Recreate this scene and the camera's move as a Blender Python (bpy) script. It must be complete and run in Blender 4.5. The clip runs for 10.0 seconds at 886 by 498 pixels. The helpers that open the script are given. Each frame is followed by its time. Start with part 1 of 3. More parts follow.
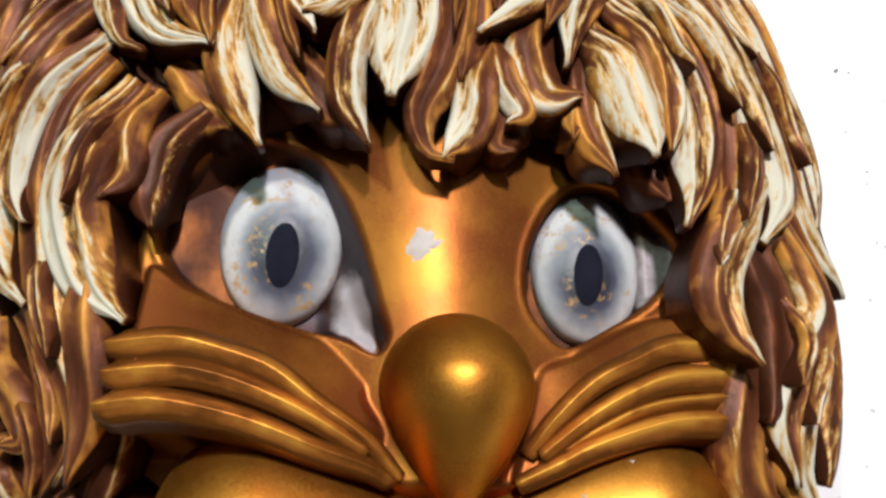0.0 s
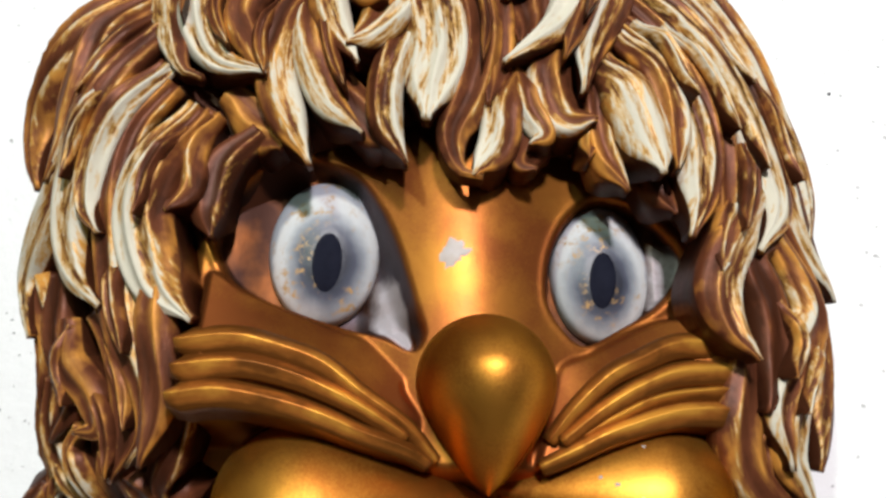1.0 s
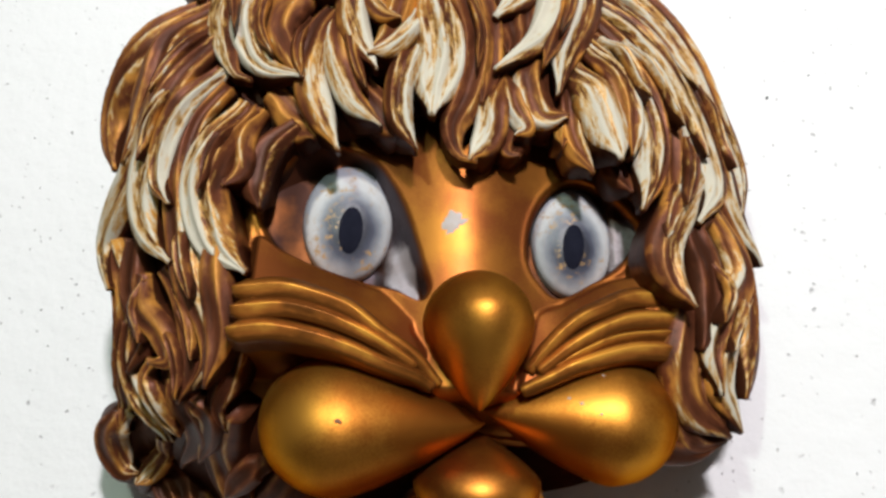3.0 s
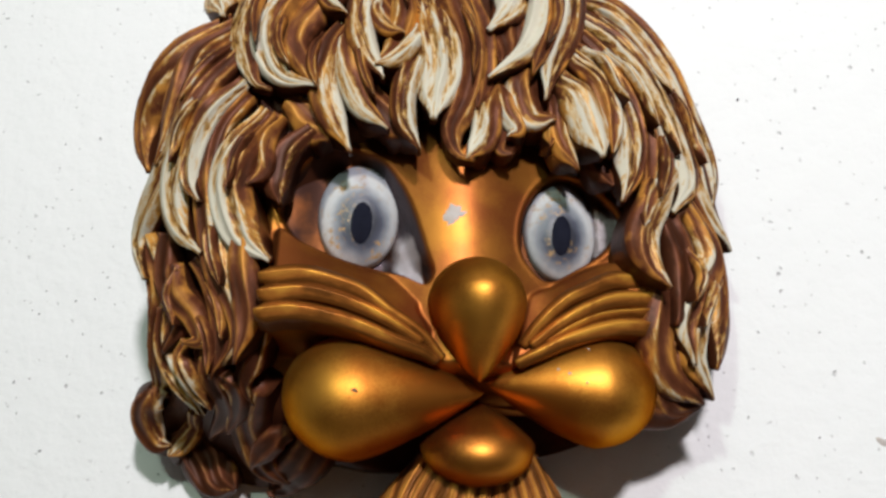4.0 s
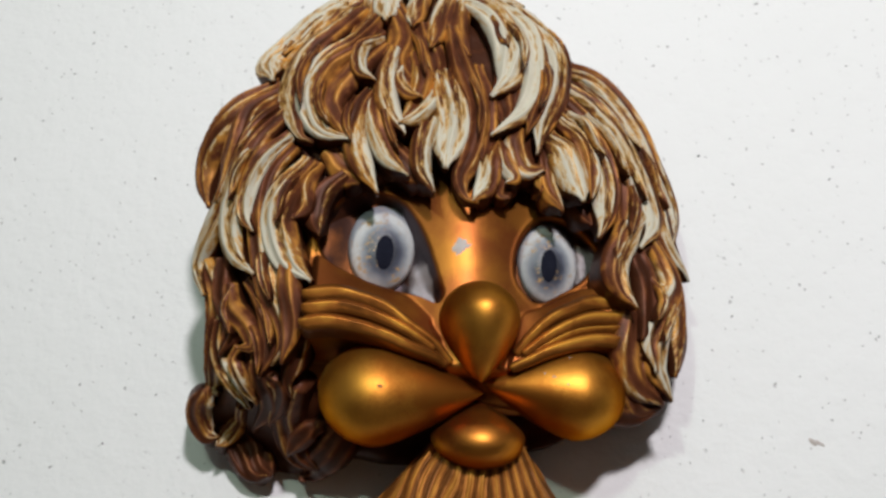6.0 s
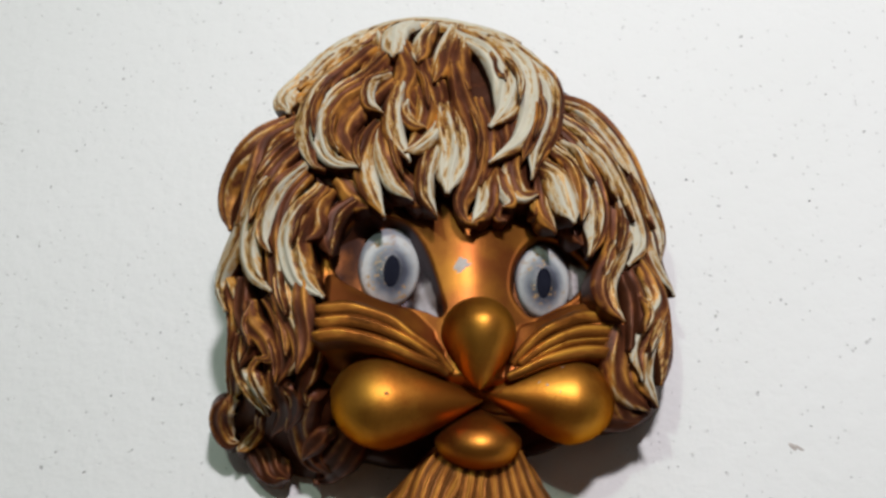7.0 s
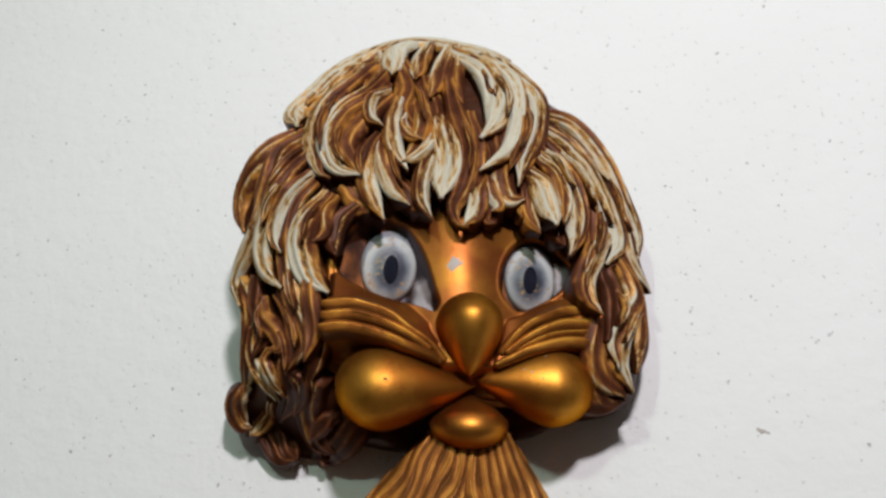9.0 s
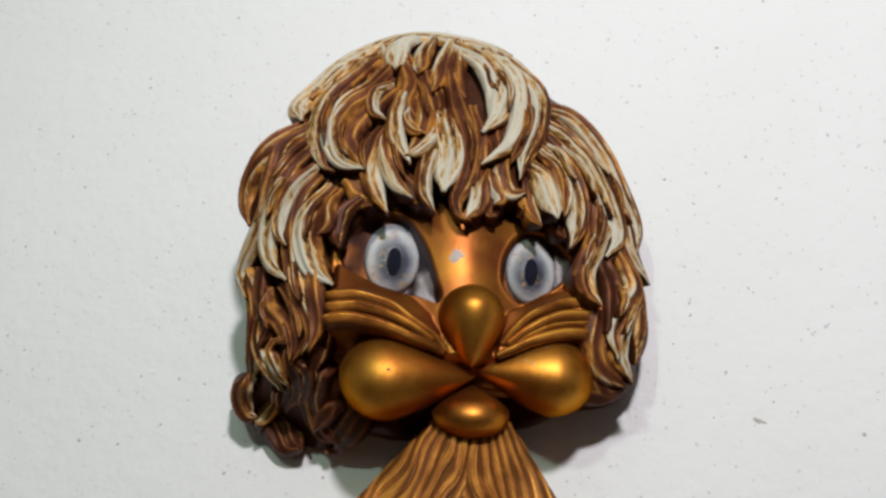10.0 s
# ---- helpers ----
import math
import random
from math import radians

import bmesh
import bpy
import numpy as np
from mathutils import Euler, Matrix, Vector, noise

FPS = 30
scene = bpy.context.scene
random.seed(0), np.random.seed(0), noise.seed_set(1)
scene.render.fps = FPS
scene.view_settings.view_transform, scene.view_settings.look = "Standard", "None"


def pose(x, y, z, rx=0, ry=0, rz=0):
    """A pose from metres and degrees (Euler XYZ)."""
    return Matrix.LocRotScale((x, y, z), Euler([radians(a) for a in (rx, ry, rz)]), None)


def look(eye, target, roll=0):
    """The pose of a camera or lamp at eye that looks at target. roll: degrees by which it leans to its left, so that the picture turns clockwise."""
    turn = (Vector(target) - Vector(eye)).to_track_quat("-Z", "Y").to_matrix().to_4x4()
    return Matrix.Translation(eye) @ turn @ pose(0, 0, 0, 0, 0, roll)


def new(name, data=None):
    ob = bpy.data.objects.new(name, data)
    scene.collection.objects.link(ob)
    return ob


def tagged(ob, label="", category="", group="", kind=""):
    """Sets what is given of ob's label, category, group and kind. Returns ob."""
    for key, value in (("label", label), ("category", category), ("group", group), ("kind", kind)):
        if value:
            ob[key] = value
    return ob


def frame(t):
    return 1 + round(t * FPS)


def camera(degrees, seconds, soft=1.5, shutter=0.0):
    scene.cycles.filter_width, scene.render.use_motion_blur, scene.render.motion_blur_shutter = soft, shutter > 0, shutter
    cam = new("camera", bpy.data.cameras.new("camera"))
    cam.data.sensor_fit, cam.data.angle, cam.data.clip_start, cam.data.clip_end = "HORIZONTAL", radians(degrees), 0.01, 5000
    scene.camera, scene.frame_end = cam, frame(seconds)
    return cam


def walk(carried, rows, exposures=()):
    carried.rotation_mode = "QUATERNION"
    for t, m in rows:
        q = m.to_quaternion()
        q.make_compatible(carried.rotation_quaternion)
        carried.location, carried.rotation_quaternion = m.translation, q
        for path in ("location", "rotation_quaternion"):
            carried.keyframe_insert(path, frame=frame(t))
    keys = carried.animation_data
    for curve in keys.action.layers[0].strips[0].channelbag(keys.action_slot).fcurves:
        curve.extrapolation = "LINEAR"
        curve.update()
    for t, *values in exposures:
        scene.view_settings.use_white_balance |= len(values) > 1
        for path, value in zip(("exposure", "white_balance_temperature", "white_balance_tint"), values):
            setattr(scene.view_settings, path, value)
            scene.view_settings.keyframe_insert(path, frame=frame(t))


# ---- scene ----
cam = camera(50.0, 10.0, soft=2.9, shutter=0.5)
PATH = [
    (0, (0.044, -0.468, 1.483), (-0.185, 1.409, 2.135), 0.3),
    (0.5, (0.042, -0.487, 1.477), (-0.191, 1.386, 2.137), 0.2),
    (1, (0.038, -0.508, 1.466), (-0.2, 1.357, 2.148), 0.4),
    (1.5, (0.045, -0.528, 1.453), (-0.174, 1.339, 2.137), 0.4),
    (2, (0.043, -0.546, 1.441), (-0.174, 1.317, 2.135), 0.5),
    (2.5, (0.043, -0.57, 1.427), (-0.179, 1.295, 2.113), 0.8),
    (4, (0.047, -0.653, 1.385), (-0.164, 1.211, 2.08), -0.2),
    (4.5, (0.043, -0.676, 1.364), (-0.148, 1.184, 2.075), 0.4),
    (5, (0.042, -0.709, 1.346), (-0.143, 1.132, 2.103), 0.4),
    (6.5, (0.052, -0.795, 1.318), (-0.133, 1.032, 2.111), 0.6),
    (7, (0.064, -0.822, 1.303), (-0.158, 0.989, 2.123), 0.7),
    (7.5, (0.064, -0.846, 1.296), (-0.158, 0.979, 2.082), 1.7),
    (8, (0.07, -0.851, 1.276), (-0.123, 0.96, 2.102), 0.6),
    (8.5, (0.08, -0.876, 1.27), (-0.153, 0.919, 2.123), 0.7),
    (9, (0.087, -0.884, 1.264), (-0.158, 0.914, 2.104), 0.9),
    (9.5, (0.091, -0.896, 1.258), (-0.172, 0.905, 2.087), 1.3),
    (10, (0.088, -0.897, 1.26), (-0.161, 0.909, 2.082), 1.0),
]
walk(cam, [(t, look(e, g, r)) for t, e, g, r in PATH], [(0, 0.70), (1, 0.64), (2.5, 0.54), (4, 0.38), (5, 0.24), (7, 0.10), (10, 0.09)])

from mathutils.bvhtree import BVHTree

# ---- light ----
world = bpy.data.worlds.new("world")
scene.world = world
world.use_nodes = True
world.node_tree.nodes["Background"].inputs["Color"].default_value = (0.9, 0.95, 1.0, 1)
world.node_tree.nodes["Background"].inputs["Strength"].default_value = 0.02


def bulb(x, y, z, watts, radius, colour):
    data = bpy.data.lights.new("bulb_light", "POINT")
    data.energy, data.shadow_soft_size, data.color = watts, radius, colour
    ob = new("bulb_light", data)
    ob.location = (x, y, z)
    return ob


bulb(-0.42, -2.6, 2.42, 50, 0.07, (0.76, 1.0, 0.80))
bulb(0.33, -1.65, 2.13, 88, 0.07, (1.0, 0.955, 0.99))


# ---- materials ----
def material(name):
    m = bpy.data.materials.new(name)
    m.use_nodes = True
    return m, m.node_tree, m.node_tree.nodes["Principled BSDF"]


def node(tree, kind, **values):
    n = tree.nodes.new(kind)
    for key, value in values.items():
        n.inputs[key.replace("_", " ")].default_value = value
    return n


def fine_noise(tree, scale, detail=4.0, rough=0.55, vector=None):
    n = node(tree, "ShaderNodeTexNoise", Scale=scale, Detail=detail, Roughness=rough)
    if vector is None:
        vector = tree.nodes.new("ShaderNodeTexCoord").outputs["Object"]
    tree.links.new(vector, n.inputs["Vector"])
    return n.outputs["Fac"]


def ramp(tree, fac, stops):
    n = tree.nodes.new("ShaderNodeValToRGB")
    e = n.color_ramp.elements
    while len(e) < len(stops):
        e.new(0.5)
    for item, (p, c) in zip(e, stops):
        item.position, item.color = p, (*c, 1) if len(c) == 3 else c
    tree.links.new(fac, n.inputs["Fac"])
    return n.outputs["Color"]


def mix(tree, fac, a, b):
    n = tree.nodes.new("ShaderNodeMix")
    n.data_type = "RGBA"
    for value, socket in ((fac, n.inputs[0]), (a, n.inputs[6]), (b, n.inputs[7])):
        if isinstance(value, (int, float)):
            socket.default_value = value
        elif isinstance(value, tuple):
            socket.default_value = (*value, 1)
        else:
            tree.links.new(value, socket)
    return n.outputs[2]


def maths(tree, op, a, b=0.0, clamp=False):
    n = tree.nodes.new("ShaderNodeMath")
    n.operation, n.use_clamp = op, clamp
    for value, socket in ((a, n.inputs[0]), (b, n.inputs[1])):
        if isinstance(value, (int, float)):
            socket.default_value = value
        else:
            tree.links.new(value, socket)
    return n.outputs[0]


def bump(tree, shader, height, strength, distance):
    n = node(tree, "ShaderNodeBump", Strength=strength, Distance=distance)
    tree.links.new(height, n.inputs["Height"])
    tree.links.new(n.outputs["Normal"], shader.inputs["Normal"])


def gilt(name, bright, dull, rough, patch=14.0, metal=0.85):
    """Bronze-gold paint, rubbed unevenly over a red-brown ground."""
    m, tree, shader = material(name)
    broad = fine_noise(tree, patch, 3.0, 0.5)
    fine = fine_noise(tree, 900.0, 3.0, 0.6)
    blotch = ramp(tree, maths(tree, "ADD", broad, maths(tree, "MULTIPLY", maths(tree, "SUBTRACT", fine, 0.5), 0.32)), [(0.40, dull), (0.62, bright)])
    tree.links.new(blotch, shader.inputs["Base Color"])
    shader.inputs["Metallic"].default_value = metal
    shader.inputs["Specular Tint"].default_value = (0.02, 0.01, 0.008, 1)
    shader.inputs["Specular IOR Level"].default_value = 0.2
    r = maths(tree, "ADD", maths(tree, "MULTIPLY", fine, 0.16), rough - 0.08)
    tree.links.new(r, shader.inputs["Roughness"])
    bump(tree, shader, maths(tree, "ADD", fine, maths(tree, "MULTIPLY", fine_noise(tree, 120.0), 1.5)), 0.13, 0.0006)
    return m


def strand_paint(name, ground, glow, cream, metal=0.28):
    """Brown ground with bronze rubbed over it, cream brushed dryly along the strands, and shade painted in the gaps."""
    m, tree, shader = material(name)
    flow = tree.nodes.new("ShaderNodeAttribute")
    flow.attribute_name = "flow"
    amount = tree.nodes.new("ShaderNodeAttribute")
    amount.attribute_name = "brushed"
    crest = tree.nodes.new("ShaderNodeAttribute")
    crest.attribute_name = "crest"
    streak = fine_noise(tree, 1.0, 5.0, 0.65, flow.outputs["Vector"])
    fine = fine_noise(tree, 420.0, 4.0, 0.65)
    hairs = fine_noise(tree, 4.5, 4.0, 0.6, flow.outputs["Vector"])
    lip = tree.nodes.new("ShaderNodeAttribute")
    lip.attribute_name = "lip"
    wear = fine_noise(tree, 28.0, 4.0, 0.6)
    rubbed = maths(tree, "MULTIPLY", maths(tree, "SUBTRACT", fine_noise(tree, 45.0, 3.0, 0.5), 0.44), 7.0, clamp=True)
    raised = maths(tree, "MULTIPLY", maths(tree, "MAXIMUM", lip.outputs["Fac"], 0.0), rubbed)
    # negative lip darkens the colour, standing in for shade in the gaps
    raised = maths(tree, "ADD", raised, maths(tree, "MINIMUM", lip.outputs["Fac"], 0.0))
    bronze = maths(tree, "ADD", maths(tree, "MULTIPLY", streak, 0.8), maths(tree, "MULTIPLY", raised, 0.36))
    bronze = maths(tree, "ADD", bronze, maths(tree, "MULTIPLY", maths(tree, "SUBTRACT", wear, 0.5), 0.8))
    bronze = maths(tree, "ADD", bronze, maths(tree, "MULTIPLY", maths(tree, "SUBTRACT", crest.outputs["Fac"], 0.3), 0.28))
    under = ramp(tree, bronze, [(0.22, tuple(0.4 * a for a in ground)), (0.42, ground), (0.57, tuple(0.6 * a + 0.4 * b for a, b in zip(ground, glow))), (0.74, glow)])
    s = maths(tree, "ADD", maths(tree, "MULTIPLY", maths(tree, "SUBTRACT", streak, 0.5), 1.7), maths(tree, "MULTIPLY", maths(tree, "SUBTRACT", crest.outputs["Fac"], 0.35), 0.6))
    s = maths(tree, "ADD", s, maths(tree, "MULTIPLY", maths(tree, "SUBTRACT", fine, 0.5), 0.45))
    s = maths(tree, "ADD", s, maths(tree, "MULTIPLY", maths(tree, "SUBTRACT", hairs, 0.5), 2.0))
    s = maths(tree, "ADD", s, maths(tree, "SUBTRACT", amount.outputs["Fac"], 0.74))
    cover = maths(tree, "MULTIPLY", s, 2.6, clamp=True)
    ochre = maths(tree, "MULTIPLY", maths(tree, "ADD", s, 0.24), 3.0, clamp=True)
    under = mix(tree, maths(tree, "MULTIPLY", ochre, 0.85), under, (0.50, 0.28, 0.065))
    tone = mix(tree, fine_noise(tree, 60.0), tuple(0.72 * c for c in cream), cream)
    tree.links.new(mix(tree, cover, under, tone), shader.inputs["Base Color"])
    tree.links.new(maths(tree, "MULTIPLY", maths(tree, "SUBTRACT", 1.0, cover), metal), shader.inputs["Metallic"])
    tree.links.new(maths(tree, "ADD", maths(tree, "MULTIPLY", cover, 0.2), maths(tree, "ADD", maths(tree, "MULTIPLY", fine, 0.2), 0.32)), shader.inputs["Roughness"])
    shader.inputs["Specular IOR Level"].default_value = 0.13
    bump(tree, shader, maths(tree, "ADD", streak, maths(tree, "MULTIPLY", fine, 0.3)), 0.35, 0.0012)
    return m


GOLD = (0.64, 0.285, 0.044)
BROWN = (0.125, 0.038, 0.016)
CREAM = (0.60, 0.56, 0.45)
gold = gilt("gold_paint", GOLD, (0.38, 0.130, 0.020), 0.47, 20.0, 1.0)
bronze = gilt("bronze_paint", (0.50, 0.190, 0.032), (0.30, 0.088, 0.020), 0.45, 22.0, 1.0)
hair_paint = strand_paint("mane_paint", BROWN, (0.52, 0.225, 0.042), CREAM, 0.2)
whisker_paint = strand_paint("whisker_paint", (0.34, 0.115, 0.020), (0.66, 0.31, 0.045), CREAM, 0.55)
beard_paint = strand_paint("beard_paint", (0.34, 0.120, 0.026), (0.58, 0.26, 0.045), CREAM, 0.3)


def plaster():
    m, tree, shader = material("white_plaster")
    big = fine_noise(tree, 2.5, 3.0)
    tone = mix(tree, big, (0.73, 0.735, 0.73), (0.82, 0.815, 0.825))
    co = tree.nodes.new("ShaderNodeTexCoord").outputs["Object"]
    cover = None
    for scale, cut, dark in ((70.0, 0.13, 0.75), (150.0, 0.16, 0.6)):
        cell = node(tree, "ShaderNodeTexVoronoi", Scale=scale, Randomness=1.0)
        tree.links.new(mixed(tree, co, scale), cell.inputs["Vector"])
        near = maths(tree, "MULTIPLY", maths(tree, "SUBTRACT", cut, cell.outputs["Distance"]), 14.0, clamp=True)
        pick = tree.nodes.new("ShaderNodeSeparateColor")
        tree.links.new(cell.outputs["Color"], pick.inputs[0])
        near = maths(tree, "MULTIPLY", near, maths(tree, "MULTIPLY", maths(tree, "SUBTRACT", pick.outputs[0], 0.52), 3.0, clamp=True))
        near = maths(tree, "MULTIPLY", near, dark)
        cover = near if cover is None else maths(tree, "MAXIMUM", cover, near)
    tree.links.new(mix(tree, cover, tone, (0.30, 0.29, 0.30)), shader.inputs["Base Color"])
    shader.inputs["Roughness"].default_value = 0.75
    h = maths(tree, "ADD", maths(tree, "MULTIPLY", fine_noise(tree, 45.0, 6.0), 1.0), maths(tree, "MULTIPLY", cover, -0.6))
    bump(tree, shader, h, 0.75, 0.0024)
    return m


def mixed(tree, co, scale):
    """Coordinates pushed about a little, so that specks are not round."""
    n = tree.nodes.new("ShaderNodeVectorMath")
    n.operation = "MULTIPLY_ADD"
    t = node(tree, "ShaderNodeTexNoise", Scale=scale * 2.0, Detail=2.0)
    tree.links.new(co, t.inputs["Vector"])
    tree.links.new(t.outputs["Color"], n.inputs[0])
    n.inputs[1].default_value = (0.5 / scale,) * 3
    tree.links.new(co, n.inputs[2])
    return n.outputs[0]


def plain(name, colour, rough, other=None, scale=30.0, metal=0.0):
    m, tree, shader = material(name)
    if other:
        tree.links.new(mix(tree, fine_noise(tree, scale), colour, other), shader.inputs["Base Color"])
    else:
        shader.inputs["Base Color"].default_value = (*colour, 1)
    shader.inputs["Roughness"].default_value = rough
    shader.inputs["Metallic"].default_value = metal
    bump(tree, shader, fine_noise(tree, 300.0), 0.15, 0.0008)
    return m


def eye_paint():
    """Chalky white, greyed round the pupil, with brown-gold flecks rubbed through."""
    m, tree, shader = material("eye_paint")
    at = tree.nodes.new("ShaderNodeAttribute")
    at.attribute_name = "reach"
    wob = maths(tree, "ADD", at.outputs["Fac"], maths(tree, "MULTIPLY", maths(tree, "SUBTRACT", fine_noise(tree, 90.0), 0.5), 0.22))
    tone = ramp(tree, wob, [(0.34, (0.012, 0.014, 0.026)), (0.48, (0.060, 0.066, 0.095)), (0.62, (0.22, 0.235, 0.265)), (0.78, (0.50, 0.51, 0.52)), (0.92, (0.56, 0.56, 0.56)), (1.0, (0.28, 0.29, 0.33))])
    speck = maths(tree, "MULTIPLY", maths(tree, "SUBTRACT", fine_noise(tree, 230.0, 6.0, 0.7), 0.52), 10.0, clamp=True)
    speck = maths(tree, "MULTIPLY", speck, maths(tree, "MULTIPLY", maths(tree, "SUBTRACT", fine_noise(tree, 55.0), 0.46), 8.0, clamp=True))
    tree.links.new(mix(tree, speck, tone, (0.40, 0.24, 0.09)), shader.inputs["Base Color"])
    shader.inputs["Roughness"].default_value = 0.42
    bump(tree, shader, fine_noise(tree, 180.0), 0.25, 0.0008)
    return m


wall_paint = plaster()
eye_white = eye_paint()
pupil_paint = plain("pupil_paint", (0.006, 0.007, 0.013), 0.75, (0.014, 0.015, 0.026), 200.0)
pupil_paint.node_tree.nodes["Principled BSDF"].inputs["Specular IOR Level"].default_value = 0.03


def face_paint():
    """The brow's copper gold, with the eye sockets' shade painted in dark brown and grey-white in their corners."""
    m = gilt("face_paint", (0.46, 0.175, 0.033), (0.30, 0.090, 0.025), 0.46, 26.0, 0.9)
    tree = m.node_tree
    shader = tree.nodes["Principled BSDF"]
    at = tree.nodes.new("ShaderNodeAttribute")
    at.attribute_name = "socket_shade"
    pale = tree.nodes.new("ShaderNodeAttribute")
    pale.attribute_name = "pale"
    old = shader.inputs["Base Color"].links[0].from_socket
    # dark brown put into the socket colour for the shade in there
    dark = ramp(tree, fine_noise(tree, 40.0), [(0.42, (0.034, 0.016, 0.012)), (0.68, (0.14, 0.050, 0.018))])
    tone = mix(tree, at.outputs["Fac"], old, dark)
    band = tree.nodes.new("ShaderNodeAttribute")
    band.attribute_name = "bevel"
    slate = mix(tree, fine_noise(tree, 60.0), (0.045, 0.035, 0.045), (0.13, 0.12, 0.14))
    tone = mix(tree, maths(tree, "MULTIPLY", band.outputs["Fac"], 0.85), tone, slate)
    rag = maths(tree, "ADD", pale.outputs["Fac"], maths(tree, "MULTIPLY", maths(tree, "SUBTRACT", fine_noise(tree, 120.0), 0.5), 0.6))
    cover = maths(tree, "MULTIPLY", maths(tree, "SUBTRACT", rag, 0.35), 2.5, clamp=True)
    grey = mix(tree, fine_noise(tree, 80.0), (0.24, 0.19, 0.18), (0.42, 0.42, 0.46))
    tree.links.new(mix(tree, cover, tone, grey), shader.inputs["Base Color"])
    metal = maths(tree, "SUBTRACT", 0.9, maths(tree, "MULTIPLY", at.outputs["Fac"], 0.4))
    tree.links.new(maths(tree, "MULTIPLY", metal, maths(tree, "SUBTRACT", 1.0, cover)), shader.inputs["Metallic"])
    return m


face_gilt = face_paint()
speck_paint = plain("speck_paint", (0.22, 0.21, 0.22), 0.8, (0.38, 0.37, 0.38), 400.0)
chip_paint = plain("bare_plaster", (0.50, 0.48, 0.49), 0.6, (0.36, 0.28, 0.22), 260.0)
dent_paint = plain("dented_ground", (0.12, 0.045, 0.02), 0.6, (0.22, 0.10, 0.03), 300.0)
# tones of the unseen sides, picked for fill and reflections on the gilding
floor_paint = plain("unseen_floor", (0.05, 0.03, 0.02), 0.5, (0.035, 0.02, 0.013), 8.0)
side_paint = plain("far_wall_paint", (0.30, 0.295, 0.30), 0.8, (0.34, 0.335, 0.34), 3.0)
back_paint = plain("back_wall_paint", (0.22, 0.216, 0.21), 0.8, (0.26, 0.255, 0.25), 3.0)
ceiling_paint = plain("ceiling_paint", (0.18, 0.178, 0.175), 0.85, (0.22, 0.217, 0.215), 3.0)


# ---- room ----
def slab(name, x0, x1, y0, y1, z0, z1, mat, label):
    me = bpy.data.meshes.new(name)
    v = [(x, y, z) for x in (x0, x1) for y in (y0, y1) for z in (z0, z1)]
    me.from_pydata(v, [], [(0, 1, 3, 2), (4, 6, 7, 5), (0, 4, 5, 1), (2, 3, 7, 6), (0, 2, 6, 4), (1, 5, 7, 3)])
    me.materials.append(mat)
    ob = new(name, me)
    return tagged(ob, label, name.split("_")[0], kind="structure")


wall = slab("wall_north", -3.4, 3.4, 0.0, 0.12, 0.0, 3.0, wall_paint, "off-white plastered wall with small dark specks")
# unseen closings, added to bounce light and be mirrored in the gold
slab("wall_south", -3.4, 3.4, -6.12, -6.0, 0.0, 3.0, back_paint, "unseen plain grey wall closing the room")
slab("wall_west", -3.52, -3.403, -6.0, 0.0, 0.0, 3.0, side_paint, "unseen plain grey wall closing the room")
slab("wall_east", 3.403, 3.52, -6.0, 0.0, 0.0, 3.0, side_paint, "unseen plain grey wall closing the room")
slab("floor", -3.52, 3.52, -6.12, 0.12, -0.1, -0.003, floor_paint, "unseen dark brown floor of the room")
slab("ceiling", -3.52, 3.52, -6.12, 0.12, 3.003, 3.1, ceiling_paint, "unseen plain grey ceiling of the room")


# ---- the mask ----
TURN = radians(12)
mask = new("lion_mask")
mask.matrix_world = Matrix.Translation((0, 0, 1.62)) @ Matrix.Rotation(TURN, 4, "Z")
tagged(mask, "gilded carved lion mask with cream-streaked brown mane hanging on white wall", "wall mask")


def part(name, verts, faces, mat, parent, label="", floats=None, vectors=None, smooth=True):
    me = bpy.data.meshes.new(name)
    me.from_pydata(verts, [], faces)
    me.materials.append(mat)
    for key, values in (floats or {}).items():
        me.attributes.new(key, "FLOAT", "POINT").data.foreach_set("value", np.array(values, "f"))
    for key, values in (vectors or {}).items():
        me.attributes.new(key, "FLOAT_VECTOR", "POINT").data.foreach_set("vector", np.array(values, "f").ravel())
    if smooth:
        me.polygons.foreach_set("use_smooth", [True] * len(me.polygons))
    bm = bmesh.new()
    bm.from_mesh(me)
    bmesh.ops.recalc_face_normals(bm, faces=bm.faces)
    bm.to_mesh(me)
    bm.free()
    ob = new(name, me)
    ob.parent = parent
    if label:
        tagged(ob, label)
    return ob


def step(a, b, x):
    t = min(1.0, max(0.0, (x - a) / (b - a)))
    return t * t * (3 - 2 * t)


def dome(x, z):
    """How far the mane stands out in front of the mask's own plane."""
    p = 4.0 if x > -0.04 and z < 0.05 else 2.6
    r = (abs((x + 0.04) / 0.205) ** p + abs((z - 0.05) / 0.235) ** p) ** (1 / p)
    return 0.032 + 0.088 * max(0.0, 1 - r ** 3.2) ** 0.5 + 0.07 * (x + 0.04) + 0.030 * math.exp(-((x + 0.23) / 0.06) ** 2 - ((z - 0.085) / 0.07) ** 2)


def sink(x, z):
    """How far the mane falls back towards the wall at its lower corner beside the cheek."""
    return 0.034 * step(-0.105, -0.150, z) * step(-0.075, -0.115, x)


def wall_depth(x):
    """The wall, in the mask's own turned axes."""
    return -x * math.tan(TURN)


